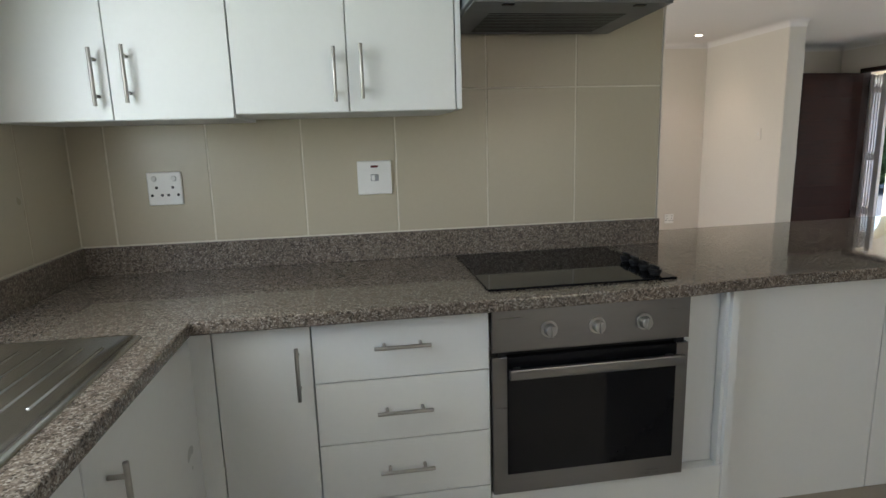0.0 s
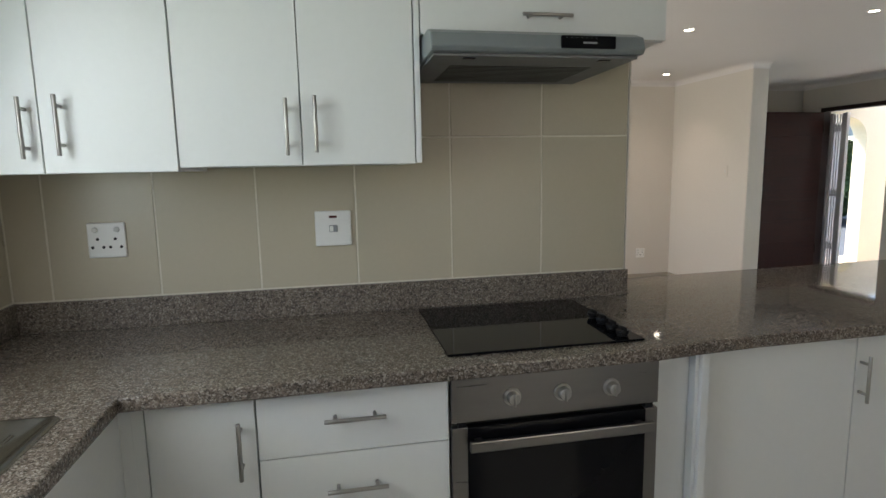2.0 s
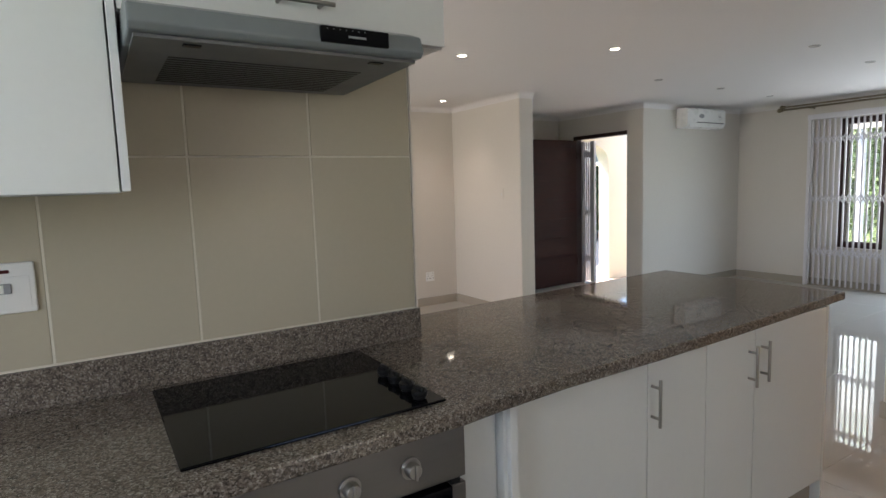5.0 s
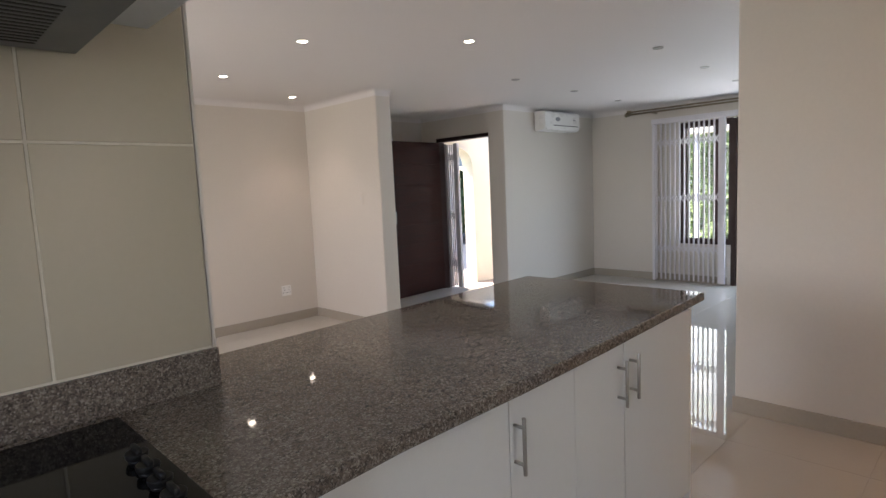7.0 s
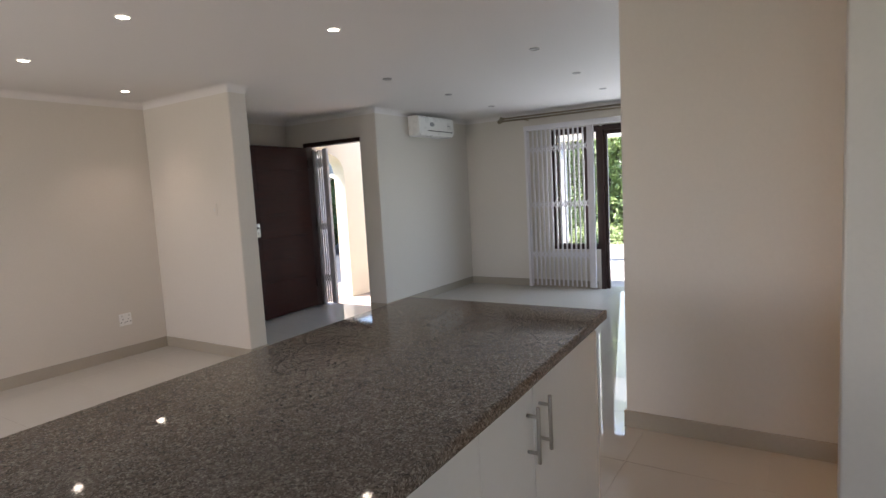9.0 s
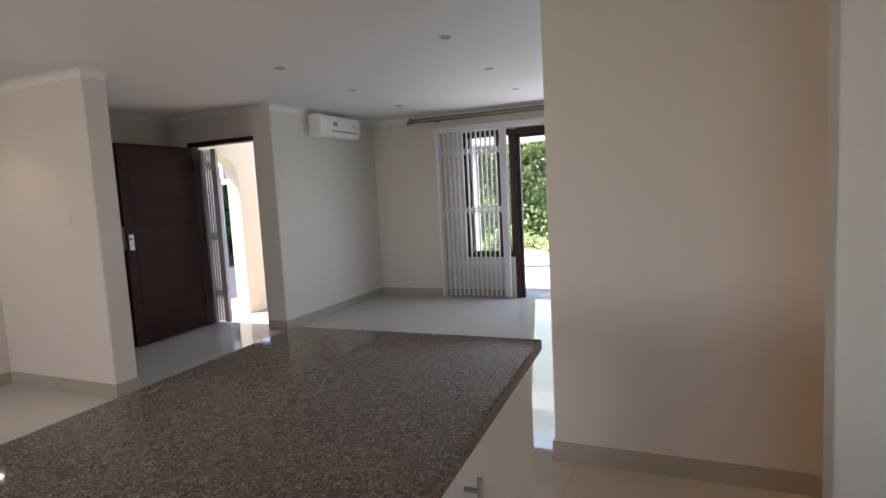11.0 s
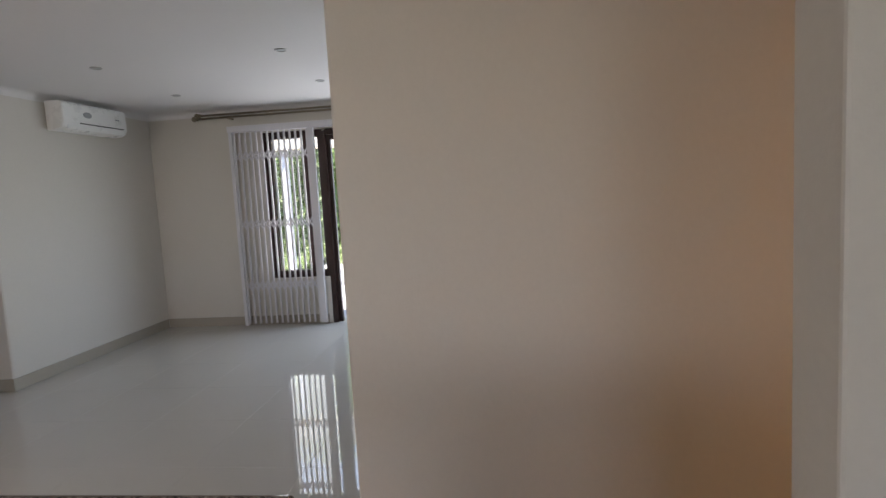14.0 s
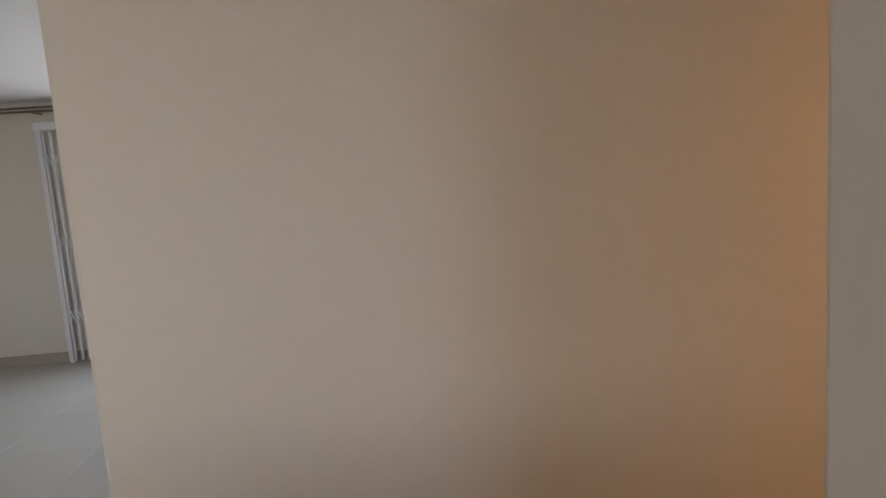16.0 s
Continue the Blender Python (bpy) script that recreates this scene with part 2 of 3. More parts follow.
def nb():
    return bmesh.new()


def structure(name, bm, material, label, category="wall", smooth=False):
    return tagged(part(name, bm, material, smooth=smooth), label, category, kind="structure")


# ---- structure ----
WEST, SOUTH, NORTH, EAST = -2.12, -3.3, 4.08, 6.84
PASS_END = -5.4
FLOOR_SLAB = box(nb(), WEST - 0.15, EAST + 0.2, SOUTH - 0.15, 3.15, -0.12, -0.0012)
box(FLOOR_SLAB, WEST - 0.15, 5.02, 3.15, 4.5, -0.12, -0.0012)
box(FLOOR_SLAB, 1.6, 3.05, PASS_END - 0.15, SOUTH - 0.15, -0.12, -0.0012)
floor = structure("floor", FLOOR_SLAB, FGROUT, "glossy cream porcelain tiled floor with thin joints", "floor")
CEILING = box(nb(), WEST - 0.15, EAST + 0.2, SOUTH - 0.15, 3.15, CEIL, CEIL + 0.15)
box(CEILING, WEST - 0.15, 5.02, 3.15, 4.5, CEIL, CEIL + 0.15)
box(CEILING, 1.6, 3.05, PASS_END - 0.15, SOUTH - 0.15, CEIL, CEIL + 0.15)
structure("ceiling", CEILING, CEILP, "smooth white plastered ceiling", "ceiling")
# Unseen slab; its long west overhang is added to keep sun off the kitchen.
ROOF = box(nb(), WEST - 2.6, EAST + 0.3, SOUTH - 0.5, 3.15, CEIL + 0.155, CEIL + 0.3)
box(ROOF, WEST - 2.6, 5.05, 3.15, 4.7, CEIL + 0.155, CEIL + 0.3)
box(ROOF, 1.5, 3.15, PASS_END - 0.3, SOUTH - 0.5, CEIL + 0.155, CEIL + 0.3)
structure("roof_slab", ROOF, CREAM, "unseen flat roof slab with an overhang added west to block sun", "roof")

wall_kitchen = structure("wall_kitchen", box(nb(), WEST, -0.012, -0.0062, 0.13, 0, CEIL), GROUT, "kitchen wall faced with beige tiles", "wall")
structure("wall_kitchen_back", box(nb(), WEST, -0.009, 0.132, 0.16, 0, CEIL), PAINT, "cream painted back of the kitchen wall", "wall")
structure("wall_kitchen_end", box(nb(), -0.009, 0.0, -0.006, 0.16, 0, CEIL, 0.003), PAINT, "cream painted wall end beside the counter", "wall")
WESTWALL = nb()
for a, b, c, d in ((-0.75, 0.2, 0, CEIL), (SOUTH, -1.9, 0, CEIL), (-1.9, -0.75, 0, 1.08), (-1.9, -0.75, 2.1, CEIL)):
    box(WESTWALL, WEST - 0.15, WEST + 0.0055, a, b, c, d)
wall_west = structure("wall_west", WESTWALL, GROUT, "kitchen side wall faced with beige tiles", "wall")
# Dining side of the west wall, opened for the unseen window of the added fill.
bm = nb()
for a, b, c, d in ((0.202, 1.4, 0, CEIL), (3.0, NORTH, 0, CEIL), (1.4, 3.0, 0, 0.85), (1.4, 3.0, 2.05, CEIL)):
    box(bm, WEST - 0.15, WEST, a, b, c, d)
structure("wall_west_dining", bm, PAINT, "cream painted dining wall", "wall")
structure("wall_north", box(nb(), WEST, 2.84, NORTH, NORTH + 0.15, 0, CEIL), PAINT, "cream painted dining wall", "wall")
structure("wall_stub", box(nb(), 2.84, 3.02, 2.84, 4.35, 0, CEIL, 0.012), PAINT, "cream painted wall end beside the entrance", "wall")
structure("wall_hall", box(nb(), 3.022, 4.818, 4.35, 4.5, 0, CEIL), PAINT, "cream painted entrance wall", "wall")
bm = nb()
box(bm, 4.82, 5.02, 3.15, 4.06, 2.02, CEIL)
box(bm, 4.82, 5.02, 4.06, 4.5, 0, CEIL)
structure("wall_entrance", bm, PAINT, "cream painted wall around the front door")
structure("wall_living_north", prism(nb(), [(4.82, 3.15), (4.82, 2.924), (4.823, 2.915), (4.834, 2.91), (EAST + 0.2, 2.91), (EAST + 0.2, 3.15)], "z", 0, CEIL), PAINT, "cream painted living room wall with the air conditioner")
bm = nb()
box(bm, EAST, EAST + 0.2, 1.66, 2.908, 0, CEIL)
box(bm, EAST, EAST + 0.2, 1.02, 1.66, 0, 0.5)
box(bm, EAST, EAST + 0.2, -1.3, 1.66, 2.06, CEIL)
box(bm, EAST, EAST + 0.2, SOUTH, -1.3, 0, CEIL)
structure("wall_east", bm, PAINT, "cream painted living room wall with patio opening")
structure("wall_pillar", box(nb(), 2.84, 3.0, PASS_END, -0.33, 0, CEIL, 0.012), PAINT, "cream painted passage wall with rounded corner")
structure("wall_near", box(nb(), 1.67, 1.785, PASS_END, -1.252, 0, CEIL, 0.006), PAINT, "cream painted kitchen wall end with a socket")
# Gap left at x -0.04 to 0.84 for the unseen back door's fill.
bm = nb()
box(bm, WEST - 0.15, -0.04, SOUTH - 0.15, SOUTH, 0, CEIL)
box(bm, 0.84, 1.668, SOUTH - 0.15, SOUTH, 0, CEIL)
box(bm, -0.04, 0.84, SOUTH - 0.15, SOUTH, 2.04, CEIL)
box(bm, 3.002, EAST + 0.2, SOUTH - 0.15, SOUTH, 0, CEIL)
structure("wall_south", bm, PAINT, "cream painted kitchen wall")
# Added out of view: holds blue sky light back from the south gap.
structure("wall_yard", box(nb(), -2.2, 1.58, -4.75, -4.6, -0.19, 2.3), CREAM, "unseen cream wall added behind the kitchen to block sky light")
structure("wall_passage_end", box(nb(), 1.6, 3.05, PASS_END - 0.15, PASS_END - 0.002, 0, CEIL), PAINT, "cream painted wall closing the passage")


def cornice(name, a, b, inward, m0=0, m1=0):
    """Coved plaster strip between wall and ceiling, from a to b."""
    a, b, w = Vector((*a, 0)), Vector((*b, 0)), Vector((*inward, 0))
    bm = nb()
    s = 0.06
    prof = [(0.0, 0.0), (0.0, -s)] + [(s - s * math.cos(k * math.pi / 20), -s + s * math.sin(k * math.pi / 20)) for k in range(1, 10)] + [(s, 0.0)]
    ends = []
    d = (b - a).normalized()
    for p, k in ((a, -m0), (b, m1)):
        ends.append([bm.verts.new(p + w * u + d * (k * u) + Vector((0, 0, CEIL - 0.001 + v))) for u, v in prof])
    for i in range(len(prof)):
        j = (i + 1) % len(prof)
        bm.faces.new((ends[0][i], ends[0][j], ends[1][j], ends[1][i]))
    bm.faces.new(ends[0])
    bm.faces.new(ends[1][::-1])
    bmesh.ops.recalc_face_normals(bm, faces=bm.faces[:])
    return structure(name, bm, CEILP, "white coved plaster cornice", "cornice")


cornice("cornice_1", (0.0, NORTH), (2.84, NORTH), (0, -1), 0, -1)
cornice("cornice_2", (2.84, 2.84), (2.84, NORTH), (-1, 0), 1, -1)
cornice("cornice_3", (2.84, 2.84), (3.02, 2.84), (0, -1), 1, 0)
cornice("cornice_4", (3.02, 4.35), (4.82, 4.35), (0, -1), 0, -1)
cornice("cornice_5", (4.82, 2.91), (4.82, 4.35), (-1, 0), 1, -1)
cornice("cornice_6", (4.82, 2.91), (EAST, 2.91), (0, -1), 1, -1)
cornice("cornice_7", (EAST, SOUTH), (EAST, 2.91), (-1, 0), 0, -1)


def skirting(name, x0, x1, y0, y1):
    return structure(name, box(nb(), x0, x1, y0, y1, 0, 0.095, 0.002, 1), SKIRT, "glossy beige tile skirting", "skirting")


skirting("baseboard_1", WEST, 2.83, NORTH - 0.01, NORTH)
skirting("baseboard_2", 2.83, 2.84, 2.83, NORTH - 0.01)
skirting("baseboard_3", 2.84, 3.03, 2.83, 2.84)
skirting("baseboard_4", 3.03, 4.81, 4.34, 4.35)
skirting("baseboard_5", 4.81, 4.82, 2.9, 3.145)
skirting("baseboard_6", 4.82, EAST - 0.01, 2.9, 2.91)
skirting("baseboard_7", EAST - 0.01, EAST, 1.06, 2.9)
skirting("baseboard_8", 2.83, 2.84, PASS_END, -0.32)
skirting("baseboard_9", 2.84, 3.0, -0.33, -0.32)
skirting("baseboard_10", 1.66, 1.67, SOUTH, -1.252)
skirting("baseboard_12", 1.785, 1.795, PASS_END, -1.26)


# ---- handles and small fittings ----
def bar_handle(parent, p, q, out, name="handle"):
    """Satin bar between p and q on two posts; out points away from the door."""
    p, q, out = Vector(p), Vector(q), Vector(out)
    bm = nb()
    cyl(bm, p + out * 0.032, q + out * 0.032, 0.0054, 14, bevel=0.0012)
    d = (q - p).normalized()
    for c in (p + d * 0.027, q - d * 0.027):
        cyl(bm, c, c + out * 0.032, 0.0048, 10)
    return part(name, bm, CHROME, parent, "satin nickel bar handle", smooth=True)


def cabinet(name, label, x0, x1, y0, y1, z0, z1, category="cabinet", group=""):
    ob = thing(name, (x0 + x1) / 2, (y0 + y1) / 2, z0, label, category, group)
    part("body", box(nb(), x0, x1, y0, y1, z0, z1, 0.001, 1), WHITE_IN, ob)
    return ob


def door_x(ob, x0, x1, yf, z0, z1, handle=None, name="door"):
    """A slab door facing -y with its front face at yf."""
    d = part(name, box(nb(), x0 + 0.0016, x1 - 0.0016, yf, yf + 0.016, z0 + 0.0016, z1 - 0.0016, 0.0012, 2), WHITE, ob)
    if handle:
        a, b = handle
        bar_handle(d, (a[0], yf, a[1]), (b[0], yf, b[1]), (0, -1, 0))
    return d


# upper cabinets
UY = -0.372
for x0, xm, x1, zb, hl, hr in ((WEST + 0.002, -1.818, -1.501, 1.402, -1.848, -1.767), (-1.499, -1.181, -0.868, 1.412, -1.218, -1.142)):
    c = cabinet("wall_cabinet", "white double-door wall cabinet with bar handles above the counter", x0, x1, UY + 0.018, -0.012, zb, 2.15, group="wall cabinets")
    door_x(c, x0, xm, UY, zb, 2.15, ((hl, 1.44), (hl, 1.59)))
    door_x(c, xm, x1, UY, zb, 2.15, ((hr, 1.447), (hr, 1.597)))
c = cabinet("filler_panel", "narrow white end panel beside the wall cabinet", -0.866, -0.85, UY, -0.012, 1.415, 2.15, "panel")
c = cabinet("hood_cabinet", "white flap-door cabinet above the cooker hood", -0.848, -0.095, UY + 0.018, -0.012, 1.765, 2.15)
door_x(c, -0.848, -0.095, UY, 1.765, 2.15, ((-0.56, 1.822), (-0.41, 1.822)), "flap_door")

# cooker hood
hood = thing("cooker_hood", -0.54, -0.25, 1.69, "grey slimline cooker hood under the white cabinet", "cooker hood")
bm = nb()
prism(bm, [(-0.02, 1.762), (-0.455, 1.762), (-0.5, 1.745), (-0.512, 1.71), (-0.5, 1.698), (-0.02, 1.69)], "x", -0.842, -0.243)
bmesh.ops.bevel(bm, geom=bm.edges[:], offset=0.004, segments=2, profile=0.5, affect="EDGES")
part("body", bm, HOODM, hood)
bm = nb()
prism(bm, [(-0.05, 1.689), (-0.485, 1.6965), (-0.485, 1.69), (-0.05, 1.6825)], "x", -0.832, -0.253)
filt = part("filter_panel", bm, HOODD, hood, "dark grey slotted filter panel")
for i in range(13):
    y = -0.1 - i * 0.021
    z = 1.6825 + (-0.05 - y) / 0.42 * 0.0075
    part("slot", box(nb(), -0.76, -0.33, y, y + 0.008, z - 0.0012, z + 0.002), BLACKP, filt)
for x in (-0.73, -0.34):
    part("lamp_cover", box(nb(), x - 0.017, x + 0.017, -0.466, -0.446, 1.6868, 1.694, 0.002), BLACK, filt)
panel = part("control_panel", box(nb(), -0.49, -0.335, -0.5175, -0.505, 1.709, 1.742, 0.002), BLACK, hood, "black control panel")
for i in range(7):
    part("button", box(nb(), -0.478 + i * 0.014, -0.475 + i * 0.014, -0.5182, -0.516, 1.735, 1.737), HOODD, panel)
part("badge", box(nb(), -0.43, -0.39, -0.5182, -0.516, 1.721, 1.7255), GREYP, panel)

# base cabinets along the tiled wall
LY = -0.605
c = cabinet("base_cabinet", "white single-door base cabinet in the kitchen corner", -1.6, -1.319, LY + 0.018, -0.012, 0.1, 0.862, group="base cabinets")
door_x(c, -1.57, -1.318, LY, 0.14, 0.86, ((-1.355, 0.655), (-1.355, 0.803)))
part("filler", box(nb(), -1.6, -1.572, LY + 0.004, LY + 0.018, 0.14, 0.86), WHITE, c)
c = cabinet("drawer_unit", "white four-drawer base unit with bar handles", -1.317, -0.832, LY + 0.018, -0.012, 0.1, 0.862, group="base cabinets")
for z0, z1 in ((0.686, 0.86), (0.502, 0.686), (0.325, 0.502), (0.14, 0.325)):
    zh = z0 + (0.098 if z0 > 0.6 else 0.094)
    door_x(c, -1.317, -0.832, LY, z0, z1, ((-1.153, zh), (-1.0, zh)), "drawer_front")
c = cabinet("oven_housing", "white oven housing with an open recess beside the oven", -0.83, -0.093, LY + 0.04, -0.012, 0.1, 0.862, group="base cabinets")
part("bottom_rail", box(nb(), -0.83, -0.093, LY, LY + 0.04, 0.1, 0.296, 0.001, 1), WHITE, c)
part("side_panel", box(nb(), -0.092, -0.068, LY - 0.004, -0.012, 0.1, 0.862, 0.001, 1), WHITE, c)
part("side_strip", box(nb(), -0.105, -0.0925, LY + 0.008, LY + 0.04, 0.296, 0.862, 0.001, 1), WHITE_IN, c)

# built-in oven
oven = thing("built_in_oven", -0.534, -0.5, 0.3, "stainless steel built-in oven with a black glass door", "oven")
part("body", box(nb(), -0.795, -0.25, -0.6, -0.566, 0.305, 0.858), BLACKP, oven)
cp = part("control_panel", box(nb(), -0.829, -0.237, -0.622, -0.601, 0.737, 0.861, 0.002), STEEL, oven, "brushed steel control panel")
for x in (-0.665, -0.523, -0.381):
    bm = nb()
    cyl(bm, (x, -0.622, 0.797), (x, -0.628, 0.797), 0.024, 24)
    cyl(bm, (x, -0.628, 0.797), (x, -0.648, 0.797), 0.018, 24, 0.016, 0.002)
    box(bm, x - 0.003, x + 0.003, -0.653, -0.645, 0.78, 0.814, 0.001, 1)
    part("knob", bm, CHROME, cp, "round steel knob", smooth=True)
od = part("door", box(nb(), -0.829, -0.237, -0.622, -0.601, 0.3, 0.722, 0.002), STEEL, oven, "brushed steel oven door")
part("window", box(nb(), -0.787, -0.275, -0.6245, -0.6, 0.362, 0.7225, 0.001, 1), BLACK, od, "black glass oven window")
bm = nb()
box(bm, -0.787, -0.263, -0.657, -0.642, 0.666, 0.697, 0.004)
for x in (-0.76, -0.3):
    box(bm, x - 0.01, x + 0.01, -0.645, -0.62, 0.673, 0.692)
part("handle", bm, STEEL, od, "flat steel bar handle")
for x in (-0.8, -0.262):
    part("hinge_block", box(nb(), x - 0.012, x + 0.012, -0.618, -0.602, 0.722, 0.736), BLACKP, oven)

# peninsula units
PY = -0.555
c = cabinet("peninsula_unit", "white blank-fronted base unit under the peninsula", -0.066, 0.49, PY + 0.018, 0.1, 0.1, 0.862, group="peninsula units")
door_x(c, -0.066, 0.492, PY, 0.11, 0.86, None, "front_panel")
c = cabinet("peninsula_unit", "white double-door base unit under the peninsula", 0.492, 1.09, PY + 0.018, 0.1, 0.1, 0.862, group="peninsula units")
door_x(c, 0.492, 0.795, PY, 0.11, 0.86, ((0.512, 0.64), (0.512, 0.792)))
door_x(c, 0.795, 1.09, PY, 0.11, 0.86, ((1.05, 0.65), (1.05, 0.802)))
c = cabinet("peninsula_unit", "white single-door base unit at the peninsula end", 1.092, 1.62, PY + 0.018, 0.1, 0.1, 0.862, group="peninsula units")
door_x(c, 1.092, 1.62, PY, 0.11, 0.86, ((1.13, 0.655), (1.13, 0.807)))
part("end_panel", box(nb(), 1.621, 1.637, PY, 0.1, 0.0, 0.862, 0.001, 1), WHITE, c)
structure("plinth_1", box(nb(), -1.6, 1.62, PY + 0.04, PY + 0.056, 0, 0.1), SKIRT, "beige tiled plinth under the units", "plinth")

# sink run along the side wall
SX = -1.625
for y0, y1, hy in ((-1.198, -0.74, -1.12), (-1.66, -1.2, -1.28), (-2.12, -1.662, -1.74), (-2.6, -2.122, -2.5)):
    c = cabinet("sink_run_unit", "white single-door base unit below the sink counter", WEST + 0.01, SX - 0.018, y0, y1, 0.1, 0.78 if y0 < -0.8 else 0.862, group="sink run units")
    d = part("door", box(nb(), SX - 0.016, SX, y0 + 0.0016, y1 - 0.0016, 0.14, 0.858, 0.0012, 2), WHITE, c)
    bar_handle(d, (SX, hy, 0.65), (SX, hy, 0.8), (1, 0, 0))
CF = box(nb(), SX - 0.016, SX - 0.002, -0.738, -0.602, 0.1, 0.862)
box(CF, SX - 0.002, -1.5995, -0.602, -0.59, 0.1, 0.862)
structure("corner_filler", CF, WHITE, "white corner filler strip", "panel")

# worktops
TOP, THICK = 0.9, 0.036
def slab(outline):
    bm = nb()
    prism(bm, outline, "z", TOP - THICK, TOP)
    es = [e for e in bm.edges if abs(e.verts[0].co.z - e.verts[1].co.z) < 1e-6]
    bmesh.ops.bevel(bm, geom=es, offset=0.006, segments=3, profile=0.5, affect="EDGES")
    return bm
top = thing("worktop", -0.5, -0.3, TOP - THICK, "polished grey-brown granite worktop with upstand", "worktop")
part("slab", slab([(WEST, -0.002), (WEST, -0.808), (-1.688, -0.808), (-1.688, -2.6), (-1.618, -2.6), (-1.602, -0.655), (-0.25, -0.643), (-0.12, -0.628), (0.1, -0.612), (0.5, -0.608), (0.9, -0.595), (1.787, -0.549), (1.777, 0.338), (0.003, 0.262), (0.003, -0.008), (-0.005, -0.008)]), GRANITE, top)
bm = nb()
box(bm, WEST, -2.05, -2.6, -0.812, TOP - THICK, TOP, 0.004)
box(bm, -2.048, -1.69, -2.6, -1.9, TOP - THICK, TOP, 0.004)
part("sink_slab", bm, GRANITE, top)
part("upstand", box(nb(), WEST + 0.022, -0.001, -0.021, -0.0085, TOP, 0.998, 0.002), HONED, top)
part("upstand", box(nb(), WEST + 0.0085, WEST + 0.021, -2.6, -0.0085, TOP, 0.998, 0.002), HONED, top)

# sink with drainer
sink = thing("sink", -1.87, -1.3, TOP, "stainless steel inset sink with ridged drainer", "sink")
X0, X1, Y0, Y1 = -2.056, -1.68, -1.905, -0.735


def round_rect(bm, x0, x1, y0, y1, r, z, k=8):
    """Ring of vertices round a rectangle with rounded corners."""
    ring = []
    for cx, cy, a0 in ((x1 - r, y1 - r, 0), (x0 + r, y1 - r, 90), (x0 + r, y0 + r, 180), (x1 - r, y0 + r, 270)):
        for i in range(k + 1):
            a = radians(a0 + 90 * i / k)
            ring.append(bm.verts.new((cx + r * math.cos(a), cy + r * math.sin(a), z)))
    return ring


def loft(bm, rings, close=False):
    for a, b in zip(rings, rings[1:]):
        for i in range(len(a)):
            j = (i + 1) % len(a)
            bm.faces.new((a[i], a[j], b[j], b[i]))
    if close:
        bm.faces.new(rings[-1])
    return bm


bm = nb()
loft(bm, [round_rect(bm, X0 + d, X1 - d, Y0 + d, Y1 - d, 0.018, TOP + h) for d, h in ((0, 0.0003), (0.002, 0.005), (0.007, 0.008), (0.014, 0.0072), (0.022, 0.0018))]
     + [round_rect(bm, X0 + 0.04, X1 - 0.04, -1.635, -1.155, 0.075, TOP + 0.0018)])
part("rim", bm, SINK, sink, smooth=True)
bm = nb()
loft(bm, [round_rect(bm, X0 + 0.04 + d, X1 - 0.04 - d, -1.635 + d, -1.155 - d, max(0.075 - d * 0.5, 0.04), TOP + h)
          for d, h in ((0, 0.0018), (0.004, 0.004), (0.01, 0.0035), (0.016, -0.004), (0.022, -0.02), (0.03, -0.12), (0.045, -0.15), (0.07, -0.158))], True)
part("bowl", bm, SINK, sink, smooth=True)
for r in range(7):
    x = X0 + 0.055 + r * 0.0435
    part("drainer_ridge", cyl(nb(), (x, -1.1, TOP - 0.001), (x, -0.785 - 0.008 * abs(r - 3), TOP - 0.0005), 0.0055, 12, bevel=0.002), SINK, sink, smooth=True)

# hob
hob = thing("hob", -0.54, -0.31, TOP, "black ceramic glass hob with four knobs", "hob")
part("glass_top", box(nb(), -0.826, -0.25, -0.57, -0.062, TOP + 0.0005, TOP + 0.007, 0.003), BLACK, hob)
for k in range(4):
    y = -0.33 - k * 0.066
    x = -0.293 - k * 0.002
    bm = nb()
    cyl(bm, (x, y, TOP + 0.007), (x, y, TOP + 0.013), 0.015, 20)
    cyl(bm, (x, y, TOP + 0.013), (x, y, TOP + 0.026), 0.0185, 14, 0.0205, 0.002)
    box(bm, x - 0.0045, x + 0.0045, y - 0.019, y + 0.019, TOP + 0.025, TOP + 0.036, 0.0015, 1)
    part("knob", bm, BLACKP, hob, smooth=True)


# wall plates; each faces -y at the origin and is turned into place
def double_socket(m, label, w=0.112, h=0.112, holes=True, switches=True):
    ob = thing("wall_socket", 0, 0, 0, label, "socket")
    part("plate", box(nb(), -w / 2, w / 2, -0.011, 0, -h / 2, h / 2, 0.004), PLASTIC, ob)
    if holes:
        for cx in ((-0.026, 0.026) if switches else (-0.024,)):
            for dx, dz in ((0, 0.004), (-0.016, -0.022), (0.016, -0.022)):
                part("pin_hole", cyl(nb(), (cx + dx, -0.0085, dz), (cx + dx, -0.0116, dz), 0.0049, 10), BLACKP, ob)
    if switches:
        for cx in (-0.032, 0.032):
            part("switch", cyl(nb(), (cx, -0.01, 0.034), (cx, -0.016, 0.034), 0.0095, 16, 0.008, 0.001), SWITCH, ob)
    ob.matrix_world = m
    return ob


double_socket(pose(-1.819, -0.0085, 1.19), "white square double wall socket on beige tiles")
iso = thing("isolator_switch", 0, 0, 0, "white stove isolator switch with a red indicator", "switch")
part("plate", box(nb(), -0.061, 0.061, -0.011, 0, -0.06, 0.06, 0.004), PLASTIC, iso)
part("inner_plate", box(nb(), -0.05, 0.05, -0.0125, -0.011, -0.05, 0.028, 0.001), PLASTIC, iso)
